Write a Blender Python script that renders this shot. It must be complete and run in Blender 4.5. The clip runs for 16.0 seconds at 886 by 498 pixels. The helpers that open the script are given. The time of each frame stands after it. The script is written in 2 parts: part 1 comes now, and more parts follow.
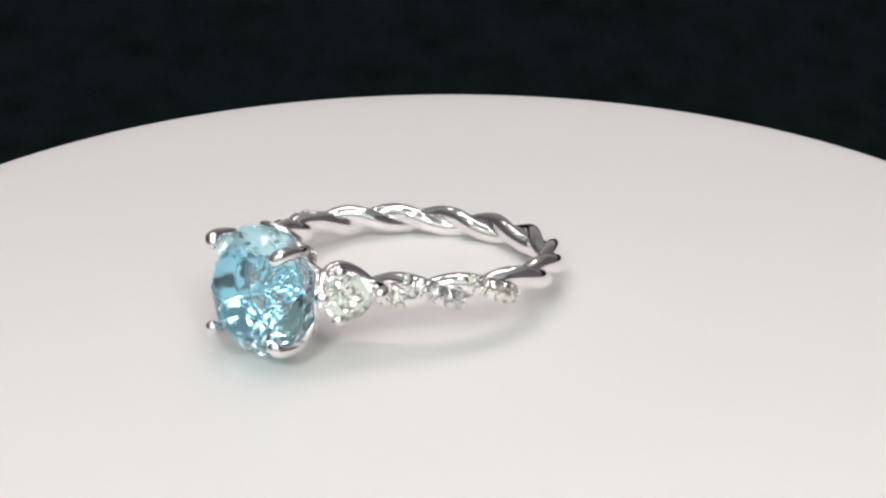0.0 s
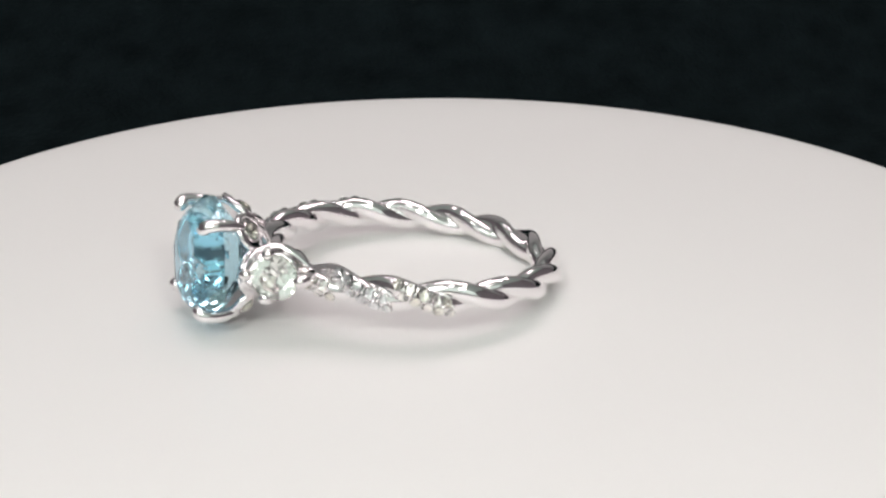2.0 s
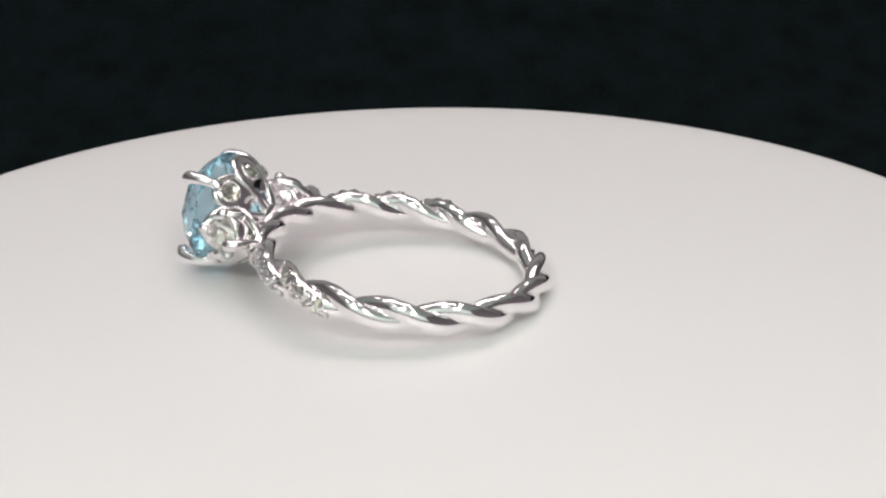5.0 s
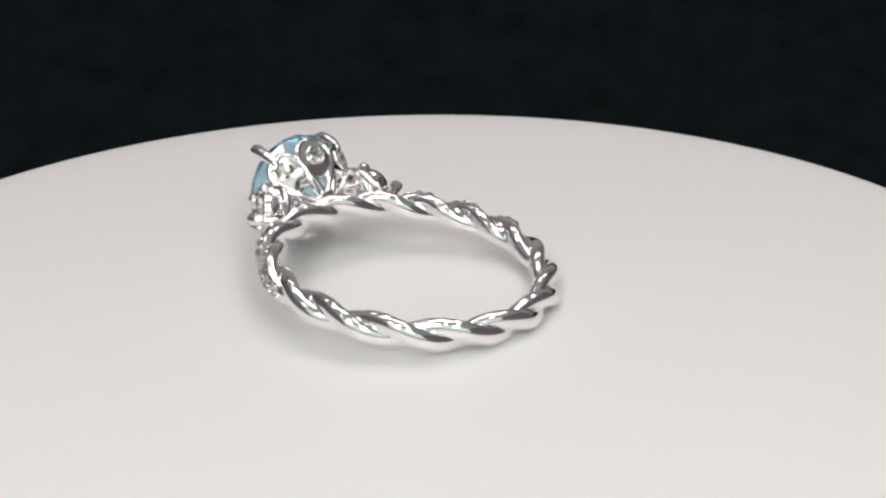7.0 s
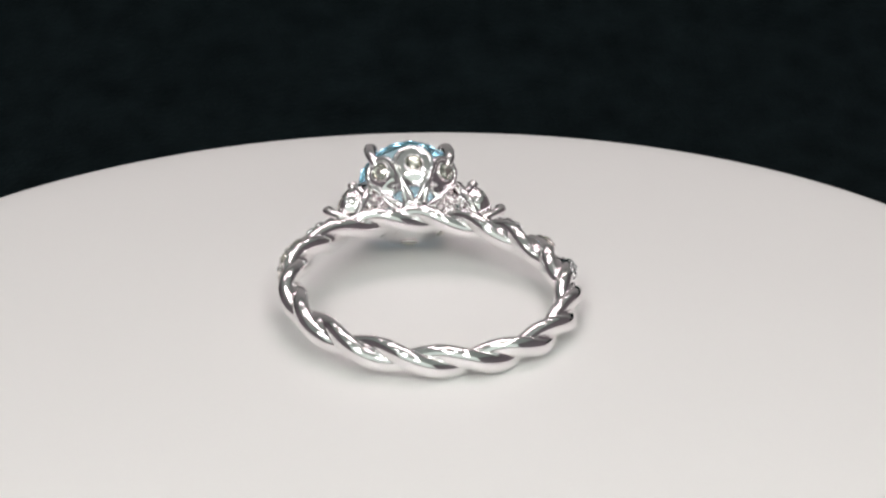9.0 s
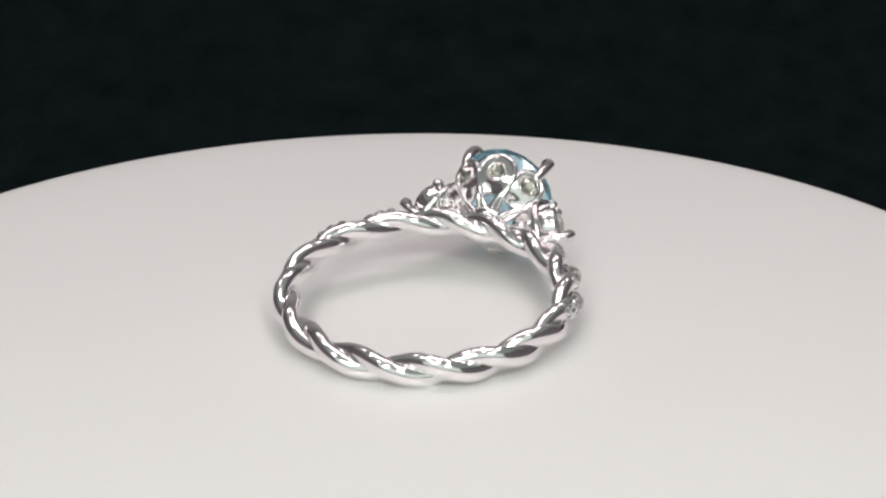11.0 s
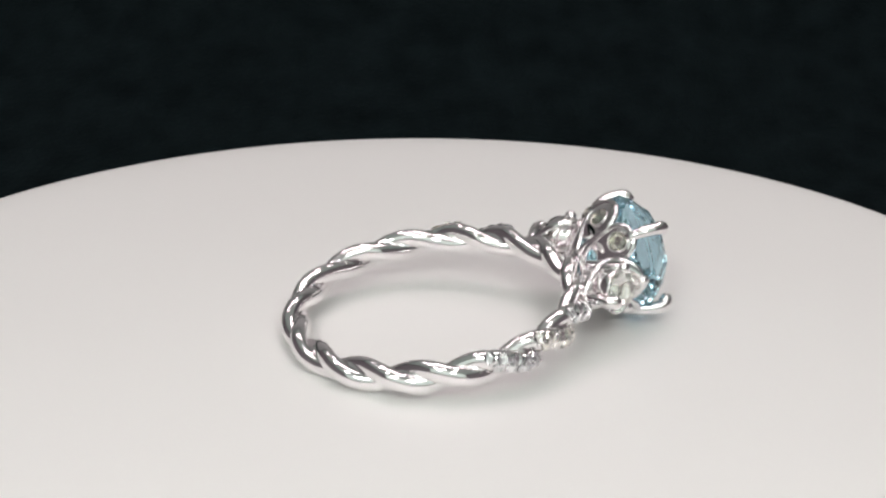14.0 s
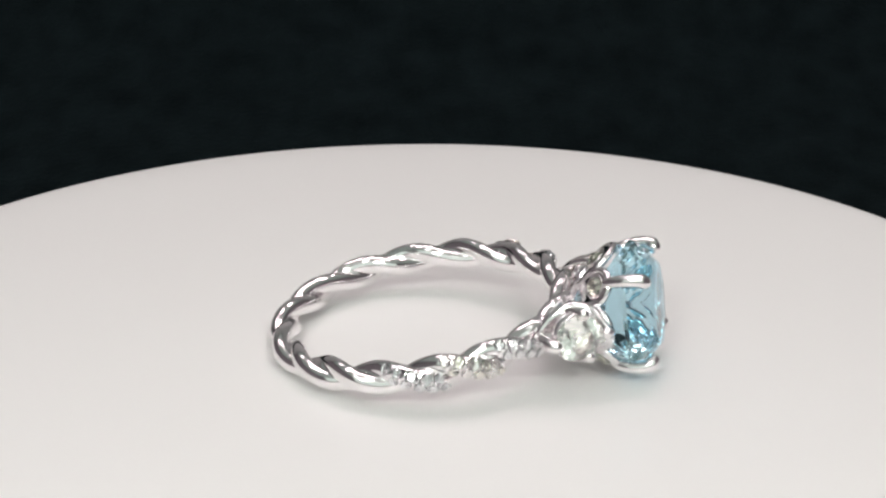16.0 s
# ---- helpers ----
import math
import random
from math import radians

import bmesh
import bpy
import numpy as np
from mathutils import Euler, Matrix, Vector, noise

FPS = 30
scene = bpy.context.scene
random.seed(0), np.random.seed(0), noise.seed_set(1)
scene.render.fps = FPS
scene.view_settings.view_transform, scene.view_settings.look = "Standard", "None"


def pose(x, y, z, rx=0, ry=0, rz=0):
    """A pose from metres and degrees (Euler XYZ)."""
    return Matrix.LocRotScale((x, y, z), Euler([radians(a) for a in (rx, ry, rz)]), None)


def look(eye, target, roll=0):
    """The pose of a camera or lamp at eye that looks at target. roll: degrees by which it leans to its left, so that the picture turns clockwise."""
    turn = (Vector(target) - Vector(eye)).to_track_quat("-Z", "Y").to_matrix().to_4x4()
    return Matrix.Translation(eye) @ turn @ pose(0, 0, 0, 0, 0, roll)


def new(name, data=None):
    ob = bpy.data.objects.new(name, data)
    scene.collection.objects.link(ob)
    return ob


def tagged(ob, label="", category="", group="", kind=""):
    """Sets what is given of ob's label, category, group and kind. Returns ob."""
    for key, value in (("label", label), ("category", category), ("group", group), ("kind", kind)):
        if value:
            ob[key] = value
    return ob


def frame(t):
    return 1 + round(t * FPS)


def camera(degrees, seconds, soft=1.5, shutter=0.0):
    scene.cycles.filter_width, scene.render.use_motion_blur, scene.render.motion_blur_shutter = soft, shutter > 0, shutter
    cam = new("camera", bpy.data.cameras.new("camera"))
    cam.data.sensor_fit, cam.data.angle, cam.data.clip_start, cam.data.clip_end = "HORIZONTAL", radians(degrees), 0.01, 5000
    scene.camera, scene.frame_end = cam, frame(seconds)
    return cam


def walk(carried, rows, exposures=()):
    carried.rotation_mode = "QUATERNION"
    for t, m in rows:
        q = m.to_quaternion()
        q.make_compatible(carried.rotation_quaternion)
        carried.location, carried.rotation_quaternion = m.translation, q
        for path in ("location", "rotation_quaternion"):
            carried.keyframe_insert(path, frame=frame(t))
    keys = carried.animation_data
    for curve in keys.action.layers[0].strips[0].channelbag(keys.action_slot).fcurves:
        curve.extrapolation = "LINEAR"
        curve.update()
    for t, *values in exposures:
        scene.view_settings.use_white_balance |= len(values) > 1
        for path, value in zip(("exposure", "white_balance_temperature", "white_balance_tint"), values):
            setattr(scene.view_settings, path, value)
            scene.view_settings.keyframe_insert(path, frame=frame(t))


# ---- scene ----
MM = 0.001


def mm(x, y, z):
    return Vector((x * MM, y * MM, z * MM))


# ---- camera: a phone held nearly still before the turntable: seconds, tilt, lean, heading
EYE = (0.0, -0.0932, 0.0423)
CAMERA = [
    (0, 66.98, 0.54, -0.58), (0.5, 66.98, 0.45, -0.64), (1, 67.05, 0.30, -0.73), (1.5, 67.13, 0.27, -0.71),
    (2, 67.12, 0.34, -0.73), (2.5, 67.09, 0.44, -0.94), (3, 67.14, 0.60, -1.15), (3.5, 67.19, 0.80, -1.52),
    (4, 67.41, 1.05, -1.79), (6.5, 67.50, 1.06, -2.17), (7, 67.72, 0.93, -2.07), (7.5, 68.10, 0.84, -1.80),
    (8, 68.29, 0.75, -1.66), (8.5, 68.35, 0.71, -1.62), (9, 68.39, 0.68, -1.53), (11.5, 68.43, 0.08, -1.74),
    (12, 68.41, -0.15, -1.67), (12.5, 68.37, -0.24, -1.58), (13, 68.44, -0.17, -1.40), (13.5, 68.54, -0.25, -1.07),
    (14, 68.62, -0.23, -0.88), (14.5, 68.70, -0.15, -0.88), (15, 68.76, -0.10, -0.91), (15.5, 68.82, 0.0, -1.03),
    (16, 68.83, 0.08, -1.07)]
# ---- turntable: seconds, degrees of turn
TURN = [
    (0, 132.55), (0.5, 126.06), (1, 119.42), (1.5, 112.82), (2, 106.25), (2.5, 99.2), (3, 91.6), (3.5, 83.7),
    (4, 75.92), (5, 60.9), (6.5, 38.52), (7, 30.78), (7.5, 22.98), (8, 15.31), (8.5, 7.6), (9, -0.14),
    (10, -16.1), (11.5, -40.24), (12, -47.99), (12.5, -55.78), (13, -63.7), (13.5, -71.84), (14, -79.9),
    (14.5, -87.84), (15, -95.8), (15.5, -103.97), (16, -111.99)]

cam = camera(32.4, 16.0, soft=2.4)
walk(cam, [(t, pose(*EYE, rx, ry, rz)) for t, rx, ry, rz in CAMERA],
     exposures=[(0, 0.04), (5, 0.0), (9, -0.06), (12.5, -0.07), (16, 0.02)])

# ---- light
scene.cycles.caustics_reflective = scene.cycles.caustics_refractive = True
scene.cycles.max_bounces = scene.cycles.transmission_bounces = 24
scene.cycles.glossy_bounces = scene.cycles.diffuse_bounces = 12
world = bpy.data.worlds.new("room_air")
scene.world = world
world.use_nodes = True
world.node_tree.nodes["Background"].inputs["Color"].default_value = (0.9, 0.88, 0.9, 1)
world.node_tree.nodes["Background"].inputs["Strength"].default_value = 0.02


def area_lamp(name, eye, target, width, depth, watts, colour):
    data = bpy.data.lights.new(name, "AREA")
    data.shape, data.size, data.size_y, data.energy, data.color = "RECTANGLE", width, depth, watts, colour
    ob = new(name, data)
    ob.matrix_world = look(eye, target)
    return ob


LAMPS = [("strip_light", (0.0, 0.07, 0.44), (0, 0.0, 0), 0.24, 0.04, 0.37, (1.0, 0.83, 0.87))]
for sx, back in ((-0.17, 0.075), (0.0, 0.09), (0.17, 0.14)):
    LAMPS.append(("downlight", (sx, -0.24, 0.42), (0, -0.05, 0), 0.045, 0.045, 0.12, (0.98, 0.98, 0.94)))
    LAMPS.append(("downlight", (sx, 0.22, 0.42), (0, 0.0, 0), 0.045, 0.045, back, (1.0, 0.80, 0.85)))
    if sx:
        LAMPS.append(("downlight", (sx, 0.0, 0.42), (0, 0.0, 0), 0.045, 0.045, 0.085, (1.0, 0.87, 0.90)))
# broad overhead panel, unseen, added as ambient fill to soften the shadows
LAMPS.append(("fill_panel_light", (0.0, -0.14, 0.48), (0, -0.14, 0), 1.10, 1.05, 0.60, (0.81, 1.0, 0.89)))
# unseen panel behind the camera, added to fill shadows and brighten front faces
LAMPS.append(("fill_panel_light", (0.0, -0.64, 0.24), (0, 0.0, 0.0), 1.05, 0.46, 1.10, (0.86, 1.0, 0.90)))
# two small unseen lamps by the camera, added as front fill and highlight dots
for sx in (-0.05, 0.05):
    LAMPS.append(("camera_fill_light", (sx, -0.16, 0.13), (0, -0.01, 0), 0.03, 0.03, 0.105, (0.98, 0.99, 0.95)))
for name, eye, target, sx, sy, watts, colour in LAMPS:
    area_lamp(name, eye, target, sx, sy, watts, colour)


# ---- materials
def material(name, colour, rough=0.5, metal=0.0, **more):
    m = bpy.data.materials.new(name)
    m.use_nodes = True
    b = m.node_tree.nodes["Principled BSDF"]
    b.inputs["Base Color"].default_value = (*colour, 1)
    b.inputs["Roughness"].default_value = rough
    b.inputs["Metallic"].default_value = metal
    for key, value in more.items():
        b.inputs[key.replace("_", " ")].default_value = value
    return m


def grain(m, scale, low, high, socket="Roughness", detail=4.0):
    """Noise of that scale, per metre, on one socket."""
    nt = m.node_tree
    co = nt.nodes.new("ShaderNodeTexCoord")
    no = nt.nodes.new("ShaderNodeTexNoise")
    no.inputs["Scale"].default_value, no.inputs["Detail"].default_value = scale, detail
    ra = nt.nodes.new("ShaderNodeValToRGB")
    ra.color_ramp.elements[0].position, ra.color_ramp.elements[1].position = 0.2, 0.8
    for el, c in zip(ra.color_ramp.elements, (low, high)):
        el.color = (*c, 1) if isinstance(c, tuple) else (c, c, c, 1)
    nt.links.new(co.outputs["Object"], no.inputs["Vector"])
    nt.links.new(no.outputs["Fac"], ra.inputs["Fac"])
    nt.links.new(ra.outputs["Color"], nt.nodes["Principled BSDF"].inputs[socket])
    return m


def bumpy(m, scale, strength, distance):
    nt = m.node_tree
    co = nt.nodes.new("ShaderNodeTexCoord")
    no = nt.nodes.new("ShaderNodeTexNoise")
    no.inputs["Scale"].default_value, no.inputs["Detail"].default_value = scale, 3
    bu = nt.nodes.new("ShaderNodeBump")
    bu.inputs["Strength"].default_value, bu.inputs["Distance"].default_value = strength, distance
    nt.links.new(co.outputs["Object"], no.inputs["Vector"])
    nt.links.new(no.outputs["Fac"], bu.inputs["Height"])
    nt.links.new(bu.outputs["Normal"], nt.nodes["Principled BSDF"].inputs["Normal"])
    return m


SILVER = bumpy(grain(material("polished_silver", (0.945, 0.915, 0.925), 0.07, 1.0), 900, 0.06, 0.12), 260, 0.012, 0.0001)
PLATTER = bumpy(grain(grain(material("white_plastic", (0.8, 0.79, 0.78), 0.3, Specular_IOR_Level=0.4), 60, 0.28, 0.33),
                      35, (0.795, 0.785, 0.775), (0.806, 0.80, 0.788), "Base Color"), 1500, 0.02, 0.00005)
VELVET = bumpy(grain(material("black_velvet", (0.003, 0.004, 0.005), 1.0, Specular_IOR_Level=0.1), 130,
                     (0.0012, 0.0036, 0.0044), (0.0075, 0.0135, 0.0155), "Base Color", 9), 900, 0.6, 0.001)
WALL = grain(material("grey_paint", (0.67, 0.64, 0.65), 0.8), 6, (0.65, 0.62, 0.63), (0.69, 0.66, 0.67), "Base Color")
DARK_WALL = grain(material("dark_cloth_wall", (0.45, 0.38, 0.42), 0.9), 20, (0.42, 0.35, 0.39), (0.48, 0.41, 0.45), "Base Color")
AQUA = material("blue_gem", (0.60, 0.885, 0.99), 0.02, 0.0, IOR=1.41, Transmission_Weight=1.0)
DIAMOND = material("clear_gem", (1.0, 1.0, 0.97), 0.0, 0.0, IOR=1.85, Transmission_Weight=1.0)
# cool and warm tints stand in for dispersed light; the metallic share adds sparkle
DIAMOND_COOL_FIRE = material("cool_fire_gem", (0.965, 0.985, 1.0), 0.0, 0.15, IOR=1.9, Transmission_Weight=1.0)
DIAMOND_WARM_FIRE = material("warm_fire_gem", (1.0, 1.0, 0.93), 0.0, 0.15, IOR=1.8, Transmission_Weight=1.0)


# ---- mesh helpers
def part(name, bm, mat, parent=None, label="", smooth=True):
    me = bpy.data.meshes.new(name)
    bmesh.ops.recalc_face_normals(bm, faces=bm.faces[:])
    bm.to_mesh(me)
    bm.free()
    me.materials.append(mat)
    for f in me.polygons:
        f.use_smooth = smooth
    ob = new(name, me)
    if parent is not None:
        ob.parent = parent
    if label:
        tagged(ob, label)
    return ob


def box(bm, lo, hi):
    r = bmesh.ops.create_cube(bm, size=1)
    for v in r["verts"]:
        v.co = Vector([a + (b - a) * (c + 0.5) for a, b, c in zip(lo, hi, v.co)])
    return r["verts"]


def smooth_path(points, steps=6):
    """Catmull-Rom through the points (in millimetres)."""
    p = [Vector(q) for q in points]
    p = [2 * p[0] - p[1]] + p + [2 * p[-1] - p[-2]]
    out = []
    for i in range(1, len(p) - 2):
        for k in range(steps):
            u = k / steps
            out.append(0.5 * (2 * p[i] + (p[i + 1] - p[i - 1]) * u + (2 * p[i - 1] - 5 * p[i] + 4 * p[i + 1] - p[i + 2]) * u * u
                              + (3 * p[i] - p[i - 1] - 3 * p[i + 1] + p[i + 2]) * u ** 3))
    out.append(p[-2])
    return out


def tube(bm, path, radii, sides=12, closed=False, flat=1.0, flat_dir=None):
    """A round wire along a path in millimetres; flat squeezes it along flat_dir."""
    n = len(path)
    if not isinstance(radii, (list, tuple)):
        radii = [radii] * n
    rings, side = [], None
    for i, p in enumerate(path):
        a = path[i - 1] if (i or closed) else p
        b = path[(i + 1) % n] if (i + 1 < n or closed) else p
        d = (b - a).normalized()
        if flat_dir is not None:
            side = (flat_dir[i] - d * flat_dir[i].dot(d)).normalized()
        else:
            if side is None:
                side = d.orthogonal().normalized()
            side = (side - d * side.dot(d)).normalized()
        other = d.cross(side)
        rings.append([bm.verts.new((p + radii[i] * (flat * math.cos(t) * side + math.sin(t) * other)) * MM)
                      for t in [2 * math.pi * k / sides for k in range(sides)]])
    for i in range(n if closed else n - 1):
        r, q = rings[i], rings[(i + 1) % n]
        for k in range(sides):
            bm.faces.new((r[k], r[(k + 1) % sides], q[(k + 1) % sides], q[k]))
    if not closed:
        for r, p, s in ((rings[0], path[0], path[0] - path[1]), (rings[-1], path[-1], path[-1] - path[-2])):
            rad = radii[0] if r is rings[0] else radii[-1]
            d = s.normalized()
            mid = [bm.verts.new(((v.co / MM - p) * 0.72 + p + d * rad * 0.7) * MM) for v in r]
            tip = bm.verts.new((p + d * rad) * MM)
            for k in range(sides):
                bm.faces.new((r[k], r[(k + 1) % sides], mid[(k + 1) % sides], mid[k]))
                bm.faces.new((mid[k], mid[(k + 1) % sides], tip))


def ball(bm, p, r, seg=12, rings=8):
    res = bmesh.ops.create_uvsphere(bm, u_segments=seg, v_segments=rings, radius=r * MM)
    for v in res["verts"]:
        v.co += Vector(p) * MM


def brilliant(bm, at, up, radius, crown, pavilion, table=0.56, mains=8):
    """A round brilliant cut: girdle centre, direction of its table, sizes in millimetres."""
    z = Vector(up).normalized()
    x = z.orthogonal().normalized()
    y = z.cross(x)
    pts = []

    def circle(n, r, h, turn=0.0):
        for k in range(n):
            a = 2 * math.pi * (k + turn) / n
            pts.append((Vector(at) + x * (r * math.cos(a)) + y * (r * math.sin(a)) + z * h) * MM)

    circle(mains, table * radius, crown)
    circle(mains, 0.5 * (table + 1.0) * radius, 0.60 * crown, 0.5)
    circle(2 * mains, (0.25 * table + 0.75) * radius, 0.36 * crown, 0.5)
    circle(2 * mains, radius, 0.03 * radius)
    circle(2 * mains, radius, -0.03 * radius)
    circle(2 * mains, 0.79 * radius, -0.25 * pavilion, 0.5)
    circle(mains, 0.52 * radius, -0.52 * pavilion, 0.5)
    circle(mains, 0.20 * radius, -0.83 * pavilion, 0.0)
    pts.append((Vector(at) - z * pavilion) * MM)
    vs = [bm.verts.new(p) for p in pts]
    bmesh.ops.convex_hull(bm, input=vs)


# ---- the room round the table
def room():
    bm = bmesh.new()
    box(bm, (-0.62, -0.72, -0.06), (-0.6, 0.42, 0.5))
    tagged(part("wall_west", bm, DARK_WALL, smooth=False), "plain grey cloth wall beside the table", "wall", kind="structure")
    bm = bmesh.new()
    box(bm, (0.6, -0.72, -0.06), (0.62, 0.42, 0.5))
    tagged(part("wall_east", bm, DARK_WALL, smooth=False), "plain grey cloth wall beside the table", "wall", kind="structure")
    bm = bmesh.new()
    box(bm, (-0.6, -0.72, -0.06), (0.6, -0.7, 0.5))
    tagged(part("wall_south", bm, WALL, smooth=False), "plain pale painted wall behind the camera", "wall", kind="structure")
    bm = bmesh.new()
    box(bm, (-0.62, -0.72, 0.5), (0.62, 0.42, 0.52))
    tagged(part("ceiling", bm, WALL, smooth=False), "plain pale painted ceiling over the table", "ceiling", kind="structure")
    bm = bmesh.new()
    box(bm, (-0.6, 0.42, -0.06), (0.6, 0.44, 0.5))
    tagged(part("wall_north", bm, WALL, smooth=False), "plain pale painted wall behind the black cloth", "wall", kind="structure")
    # black velvet: a sheet on the table and a soft-folded hanging cloth behind
    bm = bmesh.new()
    nx, prof = 120, [(-0.7 + 0.05 * j, -0.06) for j in range(18)]
    prof += [(0.15 + 0.15 * math.sin(radians(6 * j)), 0.09 - 0.15 * math.cos(radians(6 * j))) for j in range(1, 16)]
    prof = [p for p in prof if p[1] < 0.07]
    grid = [[bm.verts.new((-0.6 + 1.2 * i / nx,
                           y + 0.006 * noise.noise((8 * i / nx, 3 * y + 3 * z, 3.1)) * (y > 0.12),
                           z + 0.004 * noise.noise((8 * i / nx, 9 * y, 1.7)) * (y > 0.06))) for i in range(nx + 1)] for y, z in prof]
    for j in range(len(prof) - 1):
        for i in range(nx):
            bm.faces.new((grid[j][i], grid[j][i + 1], grid[j + 1][i + 1], grid[j + 1][i]))
    cloth = part("backdrop", bm, VELVET)
    tagged(cloth, "black velvet cloth spread under and hanging behind the turntable", "backdrop", kind="structure")


room()


# ---- turntable
def turntable():
    thing = tagged(new("turntable"), "round white plastic turntable with a softly rounded rim", "turntable")
    seg = 192

    def turned(prof):
        bm = bmesh.new()
        rows = []
        for r, z in prof:
            if r == 0:
                rows.append([bm.verts.new(mm(0, 0, z))] * seg)
            else:
                rows.append([bm.verts.new(mm(r * math.cos(2 * math.pi * k / seg), r * math.sin(2 * math.pi * k / seg), z)) for k in range(seg)])
        for a, b in zip(rows, rows[1:]):
            for k in range(seg):
                f = list(dict.fromkeys([a[k], a[(k + 1) % seg], b[(k + 1) % seg], b[k]]))
                if len(f) > 2:
                    bm.faces.new(f)
        return bm

    part("platter", turned([(0.0, 0.0), (20.0, 0.0), (40.0, 0.0), (43.9, 0.0), (44.4, -0.06), (44.75, -0.25), (44.95, -0.55), (45.0, -0.9), (45.0, -2.4),
                            (44.8, -2.6), (0.0, -2.6)]), PLATTER, thing, "flat white platter")
    part("skirt", turned([(0.0, -2.65), (44.4, -2.65), (44.5, -2.8), (44.5, -7.6), (44.2, -8.0), (0.0, -8.0)]), PLATTER, thing, "white plastic skirt under the platter")
    base = tagged(new("plinth"), "low white plastic drum standing on black cloth", "plinth")
    bm = bmesh.new()
    bmesh.ops.create_cone(bm, cap_ends=True, segments=96, radius1=0.042, radius2=0.040, depth=0.0515,
                          matrix=Matrix.Translation((0, -0.001, -0.0342)))
    part("drum", bm, PLATTER, base, smooth=False)
    return thing


TABLE = turntable()

# ---- the ring: local x across, y towards the blue stone, z along the finger hole
RING_AT = Matrix.Translation(mm(1.20, 0.91, 2.44)) @ pose(0, 0, 0, 0, 0, 7.0) @ pose(0, 0, 0, 8.22, 0, 0) @ pose(0, 0, 0, 0, 3.03, 0)
RC = 9.25           # radius of the band's middle line
OFF, WIRE = 0.45, 0.66
TWISTS, PHASE = 8, 36.5


def band_point(phi, k):
    """Place of strand k's middle and the outward way at the angle phi from the stone towards +x."""
    out = Vector((math.sin(radians(phi)), math.cos(radians(phi)), 0))
    psi = radians(TWISTS * (phi - PHASE + 4.7 * math.cos(radians(phi - 130))) + 180 * k)
    way = out * math.cos(psi) + Vector((0, 0, math.sin(psi)))
    return out * RC + way * OFF, out, way


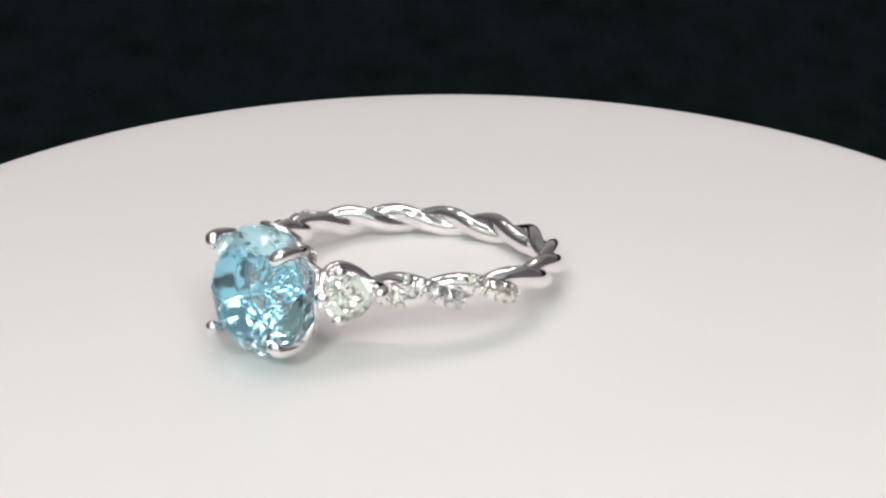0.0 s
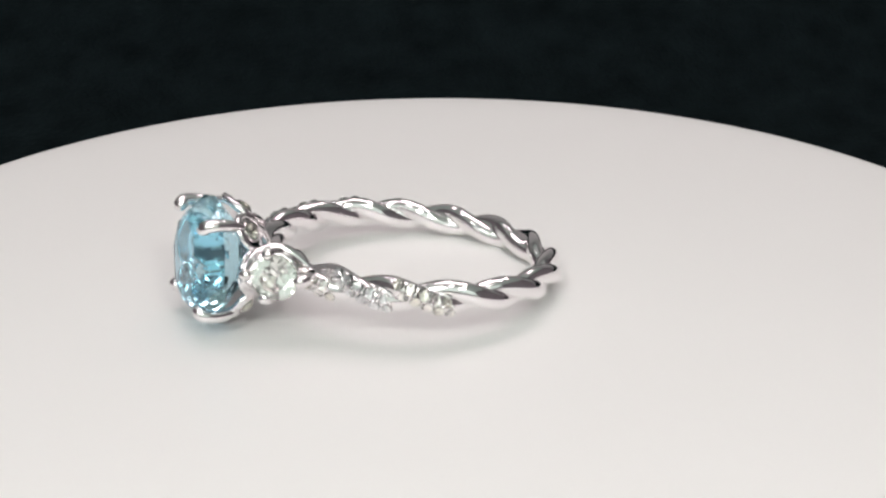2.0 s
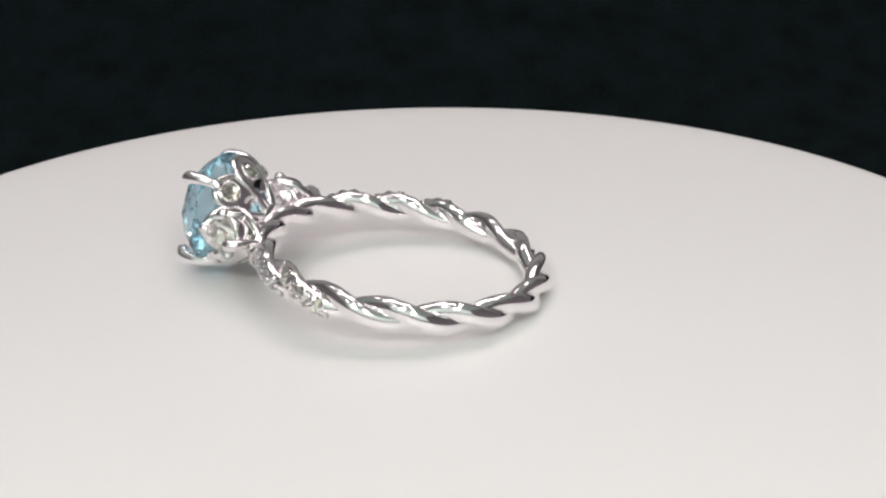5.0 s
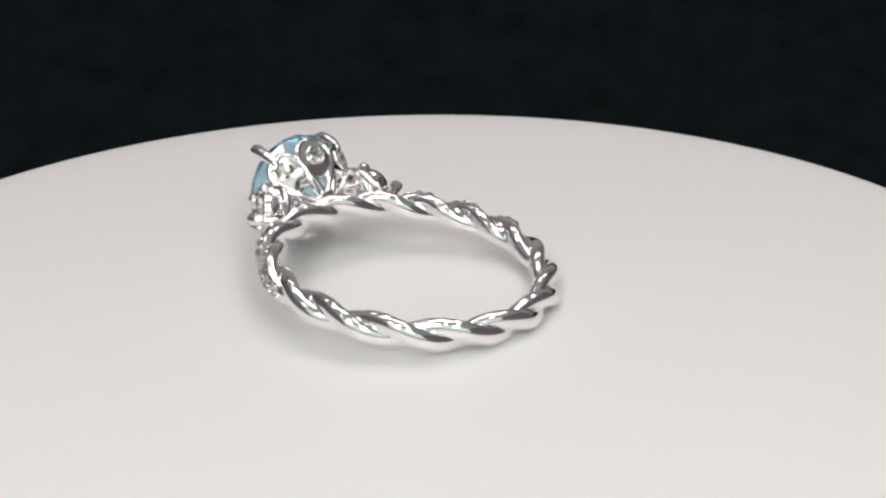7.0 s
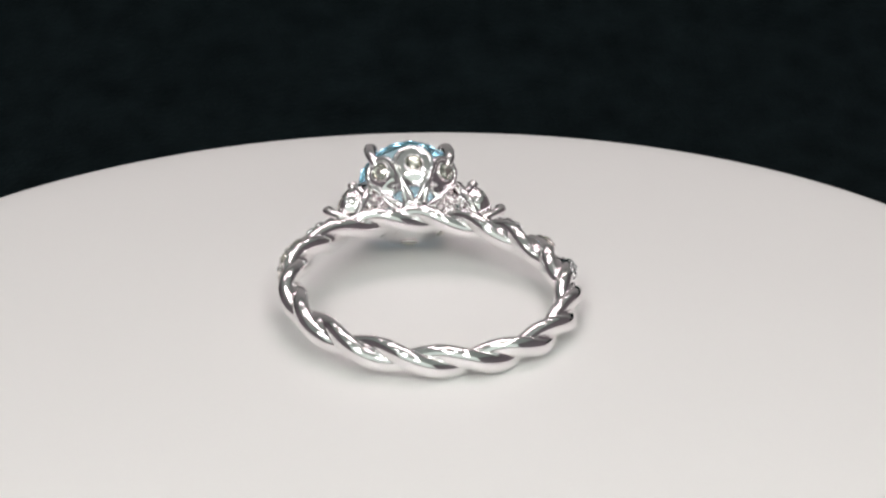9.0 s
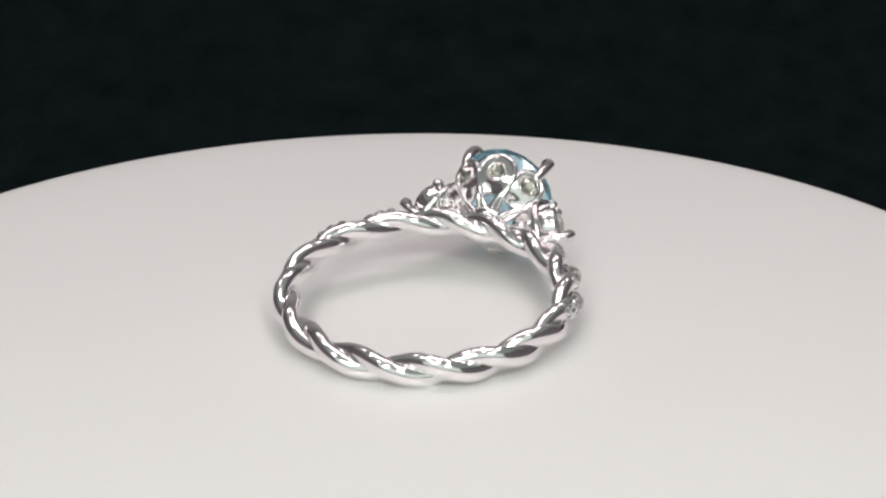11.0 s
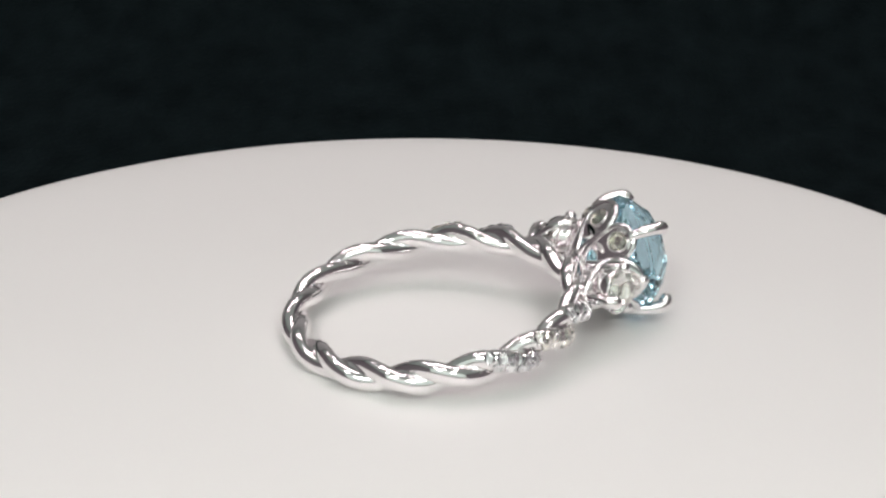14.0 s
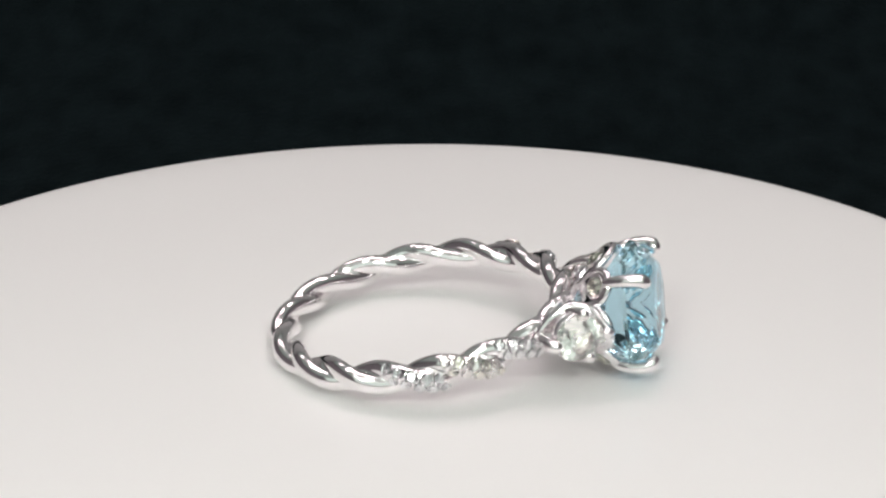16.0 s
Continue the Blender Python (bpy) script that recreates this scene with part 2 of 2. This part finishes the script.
def ring():
    thing = tagged(new("ring"), "silver twisted-band ring with a round blue stone, lying on its side", "ring")
    strands = []
    for k in range(2):
        bm = bmesh.new()
        n = 420
        pts = [band_point(360 * i / n, k) for i in range(n)]
        tube(bm, [p for p, o, w in pts], WIRE, sides=18, closed=True, flat=0.86, flat_dir=[o for p, o, w in pts])
        strands.append(part("strand", bm, SILVER, thing, "polished silver strand twisted round the other"))
    # pave stones along the outer face of three lobes on either side
    step = 180 / TWISTS
    for i in (-5, -4, -3, 0, 1, 2):
        centre, k = PHASE + step * i, i % 2
        centre -= 4.7 * math.cos(radians(centre - 130))
        for j in range(5):
            for row in (-1, 1):
                phi = centre + (j - 2 + 0.25 * row) * 4.3
                p, out, way = band_point(phi, k)
                up = (out + Vector((0, 0, 0.75 * row)) + way * 0.2).normalized()
                bm = bmesh.new()
                brilliant(bm, p + up * 0.59, up, 0.43 - 0.02 * abs(j - 2), 0.2, 0.34, 0.5, 6)
                part("pave_diamond", bm, (DIAMOND, DIAMOND_COOL_FIRE, DIAMOND_WARM_FIRE, DIAMOND_COOL_FIRE)[(3 * i + 2 * j + row) % 4], strands[k],
                     "tiny clear diamond set in the strand", smooth=False)
        for j in range(6):
            p, out, way = band_point(centre + (j - 2.5) * 4.3, k)
            bm = bmesh.new()
            ball(bm, p + out * 0.64, 0.13, 8, 6)
            part("bead", bm, SILVER, strands[k], "tiny silver bead")

    # the head sits a little off the band's middle
    head = mm(0.25, 0, 0)
    # blue stone
    bm = bmesh.new()
    brilliant(bm, (-0.1, 13.85, 0), (0, 1, 0), 4.05, 1.65, 3.3, 0.66)
    for v in bm.verts:
        v.co.x *= 0.93
    part("gemstone", bm, AQUA, thing, "slightly oval faceted pale aqua blue stone", smooth=False).location = head

    LONG = 4.07
    # basket: eight petals round the stone, the corner ones running out into prongs
    for i in range(8):
        az = radians(45 * i)
        rad = Vector((math.cos(az), 0, math.sin(az)))
        tan = Vector((-math.sin(az), 0, math.cos(az)))
        Y = Vector((0, 1, 0))
        corner = i % 2 == 1
        CAP = 1.08 if corner else 1.34

        def at(r, y, w):
            return rad * r + tan * w + Y * y

        def on(u, v):
            """A place on the petal's cupped face: across and along it from the base, in millimetres."""
            f = v / LONG
            return at(1.0 + 2.85 * f ** 0.85, 10.2 + 2.8 * f ** 1.15, u)

        outward = (rad * 0.82 - Y * 0.57).normalized()
        top = LONG - CAP
        rim = [on(-0.22, 0.1), on(-0.6, 0.85), on(-(0.2 + 0.54 * CAP), 1.45)]
        rim += [on(-CAP * math.cos(radians(a)), top + CAP * math.sin(radians(a))) for a in range(-10, 191, 20)]
        rim += [on(0.2 + 0.54 * CAP, 1.45), on(0.6, 0.85), on(0.22, 0.1)]
        rim = [p + outward * 0.06 for p in smooth_path(rim, 3)]
        bm = bmesh.new()
        tube(bm, rim, 0.23, sides=12)
        # the plate that fills the petal's round end
        rows, cols = 10, 10
        sheets = []
        for lift in (0.20, -0.14):
            sheet = []
            for m in range(rows + 1):
                v = 0.85 + (LONG - 0.02 - 0.85) * m / rows
                wide = 0.6 + (CAP - 0.6) * (v - 0.85) / (top - 0.85) if v < top else math.sqrt(max(0.0, CAP ** 2 - (v - top) ** 2))
                line = []
                for c in range(cols + 1):
                    x = 2 * c / cols - 1
                    scoop = 0.28 * max(0.0, 1 - 3.2 * m / rows) * max(0.0, 1 - 1.3 * x * x)
                    groove = 0.30 * max(0.0, min(1.0, (1.9 - v) / 0.5)) * (1 - x * x)
                    line.append(bm.verts.new((on(wide * x, v + scoop) + outward * (lift + 0.07 * (1 - x * x) - groove)) * MM))
                sheet.append(line)
            sheets.append(sheet)
            for m in range(rows):
                for c in range(cols):
                    bm.faces.new((sheet[m][c], sheet[m][c + 1], sheet[m + 1][c + 1], sheet[m + 1][c]))
        hi, lo = sheets
        for c in range(cols):
            bm.faces.new((hi[0][c], hi[0][c + 1], lo[0][c + 1], lo[0][c]))
        ob = part("petal", bm, SILVER, thing, "open silver petal of the basket")
        ob.location = head
        # bezel with its small diamond
        up = outward
        mid = on(0, top + 0.02) + up * 0.27
        u = tan
        v = up.cross(u)
        bm = bmesh.new()
        tube(bm, [mid + 0.68 * (u * math.cos(a) + v * math.sin(a)) for a in [2 * math.pi * m / 24 for m in range(24)]], 0.08, sides=8, closed=True)
        part("bezel", bm, SILVER, ob)
        bm = bmesh.new()
        brilliant(bm, mid + up * 0.06, up, 0.62, 0.26, 0.1, 0.5, 6)
        part("accent_diamond", bm, DIAMOND_WARM_FIRE, ob, "tiny clear diamond in a round bezel", smooth=False)
        if corner:
            bm = bmesh.new()
            path = smooth_path([at(3.8, 12.8, 0.0), at(4.0, 13.25, 0), at(4.13, 13.8, 0), at(4.15, 14.4, 0), at(4.05, 14.9, 0), at(3.8, 15.08, 0)], 6)
            n = len(path)
            tube(bm, path, [0.36 + 0.11 * (m / n) for m in range(n)], sides=14)
            part("prong", bm, SILVER, thing, "rounded silver prong holding the blue stone").location = head
    # base under the basket
    bm = bmesh.new()
    tube(bm, [Vector((0.95 * math.cos(a), 10.15, 0.95 * math.sin(a))) for a in [2 * math.pi * m / 32 for m in range(32)]], 0.3, sides=10, closed=True)
    part("basket_base", bm, SILVER, thing).location = head

    # side stones, each in a cup with four prongs
    for s in (-1, 1):
        def sp(x, y, z):
            return Vector((s * x, y, z))

        normal = Vector((s * 0.82, 0.57, 0)).normalized()
        across = Vector((0, 0, 1)).cross(normal)
        centre = sp(4.72, 11.08, 0.08)
        bm = bmesh.new()
        brilliant(bm, centre, normal, 1.5, 0.55, 1.2, 0.55)
        stone = part("side_diamond", bm, DIAMOND, thing, "round clear diamond beside the blue stone", smooth=False)
        stone.location = head
        # the cup: an outer bowl and its lining, joined at the lip
        bm = bmesh.new()
        seg, rows = 28, []
        for r, h in ((0.5, -1.78), (1.0, -1.55), (1.35, -1.05), (1.52, -0.5), (1.56, -0.12), (1.5, -0.06), (1.28, -0.4), (1.08, -0.95), (0.8, -1.32), (0.4, -1.52)):
            rows.append([bm.verts.new((centre + normal * h + across * (r * math.cos(2 * math.pi * k / seg)) + Vector((0, 0, r * math.sin(2 * math.pi * k / seg)))) * MM)
                         for k in range(seg)])
        for a, b in zip(rows, rows[1:]):
            for k in range(seg):
                bm.faces.new((a[k], a[(k + 1) % seg], b[(k + 1) % seg], b[k]))
        bm.faces.new(rows[0])
        bm.faces.new(rows[-1])
        part("cup", bm, SILVER, stone, "polished silver cup under the side diamond")
        for z in (-1, 1):
            bm = bmesh.new()
            path = smooth_path([sp(3.35, 9.7, 0.8 * z), sp(3.6, 10.3, 1.35 * z), sp(4.05, 10.95, 1.55 * z), sp(4.4, 11.5, (1.5 if z > 0 else 1.35) * z)], 5)
            tube(bm, path, [0.24 + 0.06 * m / len(path) for m in range(len(path))], sides=12)
            ball(bm, path[-1], 0.42, 16, 12)
            part("prong", bm, SILVER, stone, "small round silver prong with a ball tip")
        bm = bmesh.new()
        path = smooth_path([sp(4.9, 8.7, 0.3), sp(5.6, 9.1, 0.4), sp(6.2, 9.6, 0.4), sp(6.3, 10.0, 0.3)], 5)
        tube(bm, path, [0.34 + 0.1 * m / len(path) for m in range(len(path))], sides=12)
        part("prong", bm, SILVER, stone, "short thick silver prong")
        bm = bmesh.new()
        path = smooth_path([sp(2.4, 10.6, 0.0), sp(3.2, 11.5, 0.0), sp(3.8, 12.4, 0.1), sp(4.15, 12.9, 0.2), sp(4.35, 12.8, 0.2)], 5)
        tube(bm, path, [0.30 + 0.1 * m / len(path) for m in range(len(path))], sides=14)
        part("prong", bm, SILVER, stone, "small round silver prong")
        for z in (-1, 1):
            bm = bmesh.new()
            w = z if z > 0 else 0.72 * z
            path = smooth_path([sp(4.4, 8.7, 0.5 * w), sp(3.9, 9.5, 1.2 * w), sp(3.45, 10.55, 1.62 * w), sp(3.4, 11.6, 1.35 * w), sp(3.8, 12.4, 0.8 * w), sp(4.2, 12.85, 0.35 * w)], 6)
            tube(bm, path, [0.26 + 0.08 * math.sin(math.pi * m / (len(path) - 1)) for m in range(len(path))], sides=12)
            part("gallery_wire", bm, SILVER, stone, "curved silver wire round the side diamond")
    return thing


RING = ring()


def motions():
    walk(TABLE, [(t, pose(0, -0.001, 0, 0, 0, a)) for t, a in TURN])
    walk(RING, [(t, pose(0, 0, 0, 0, 0, a) @ RING_AT) for t, a in TURN])


motions()
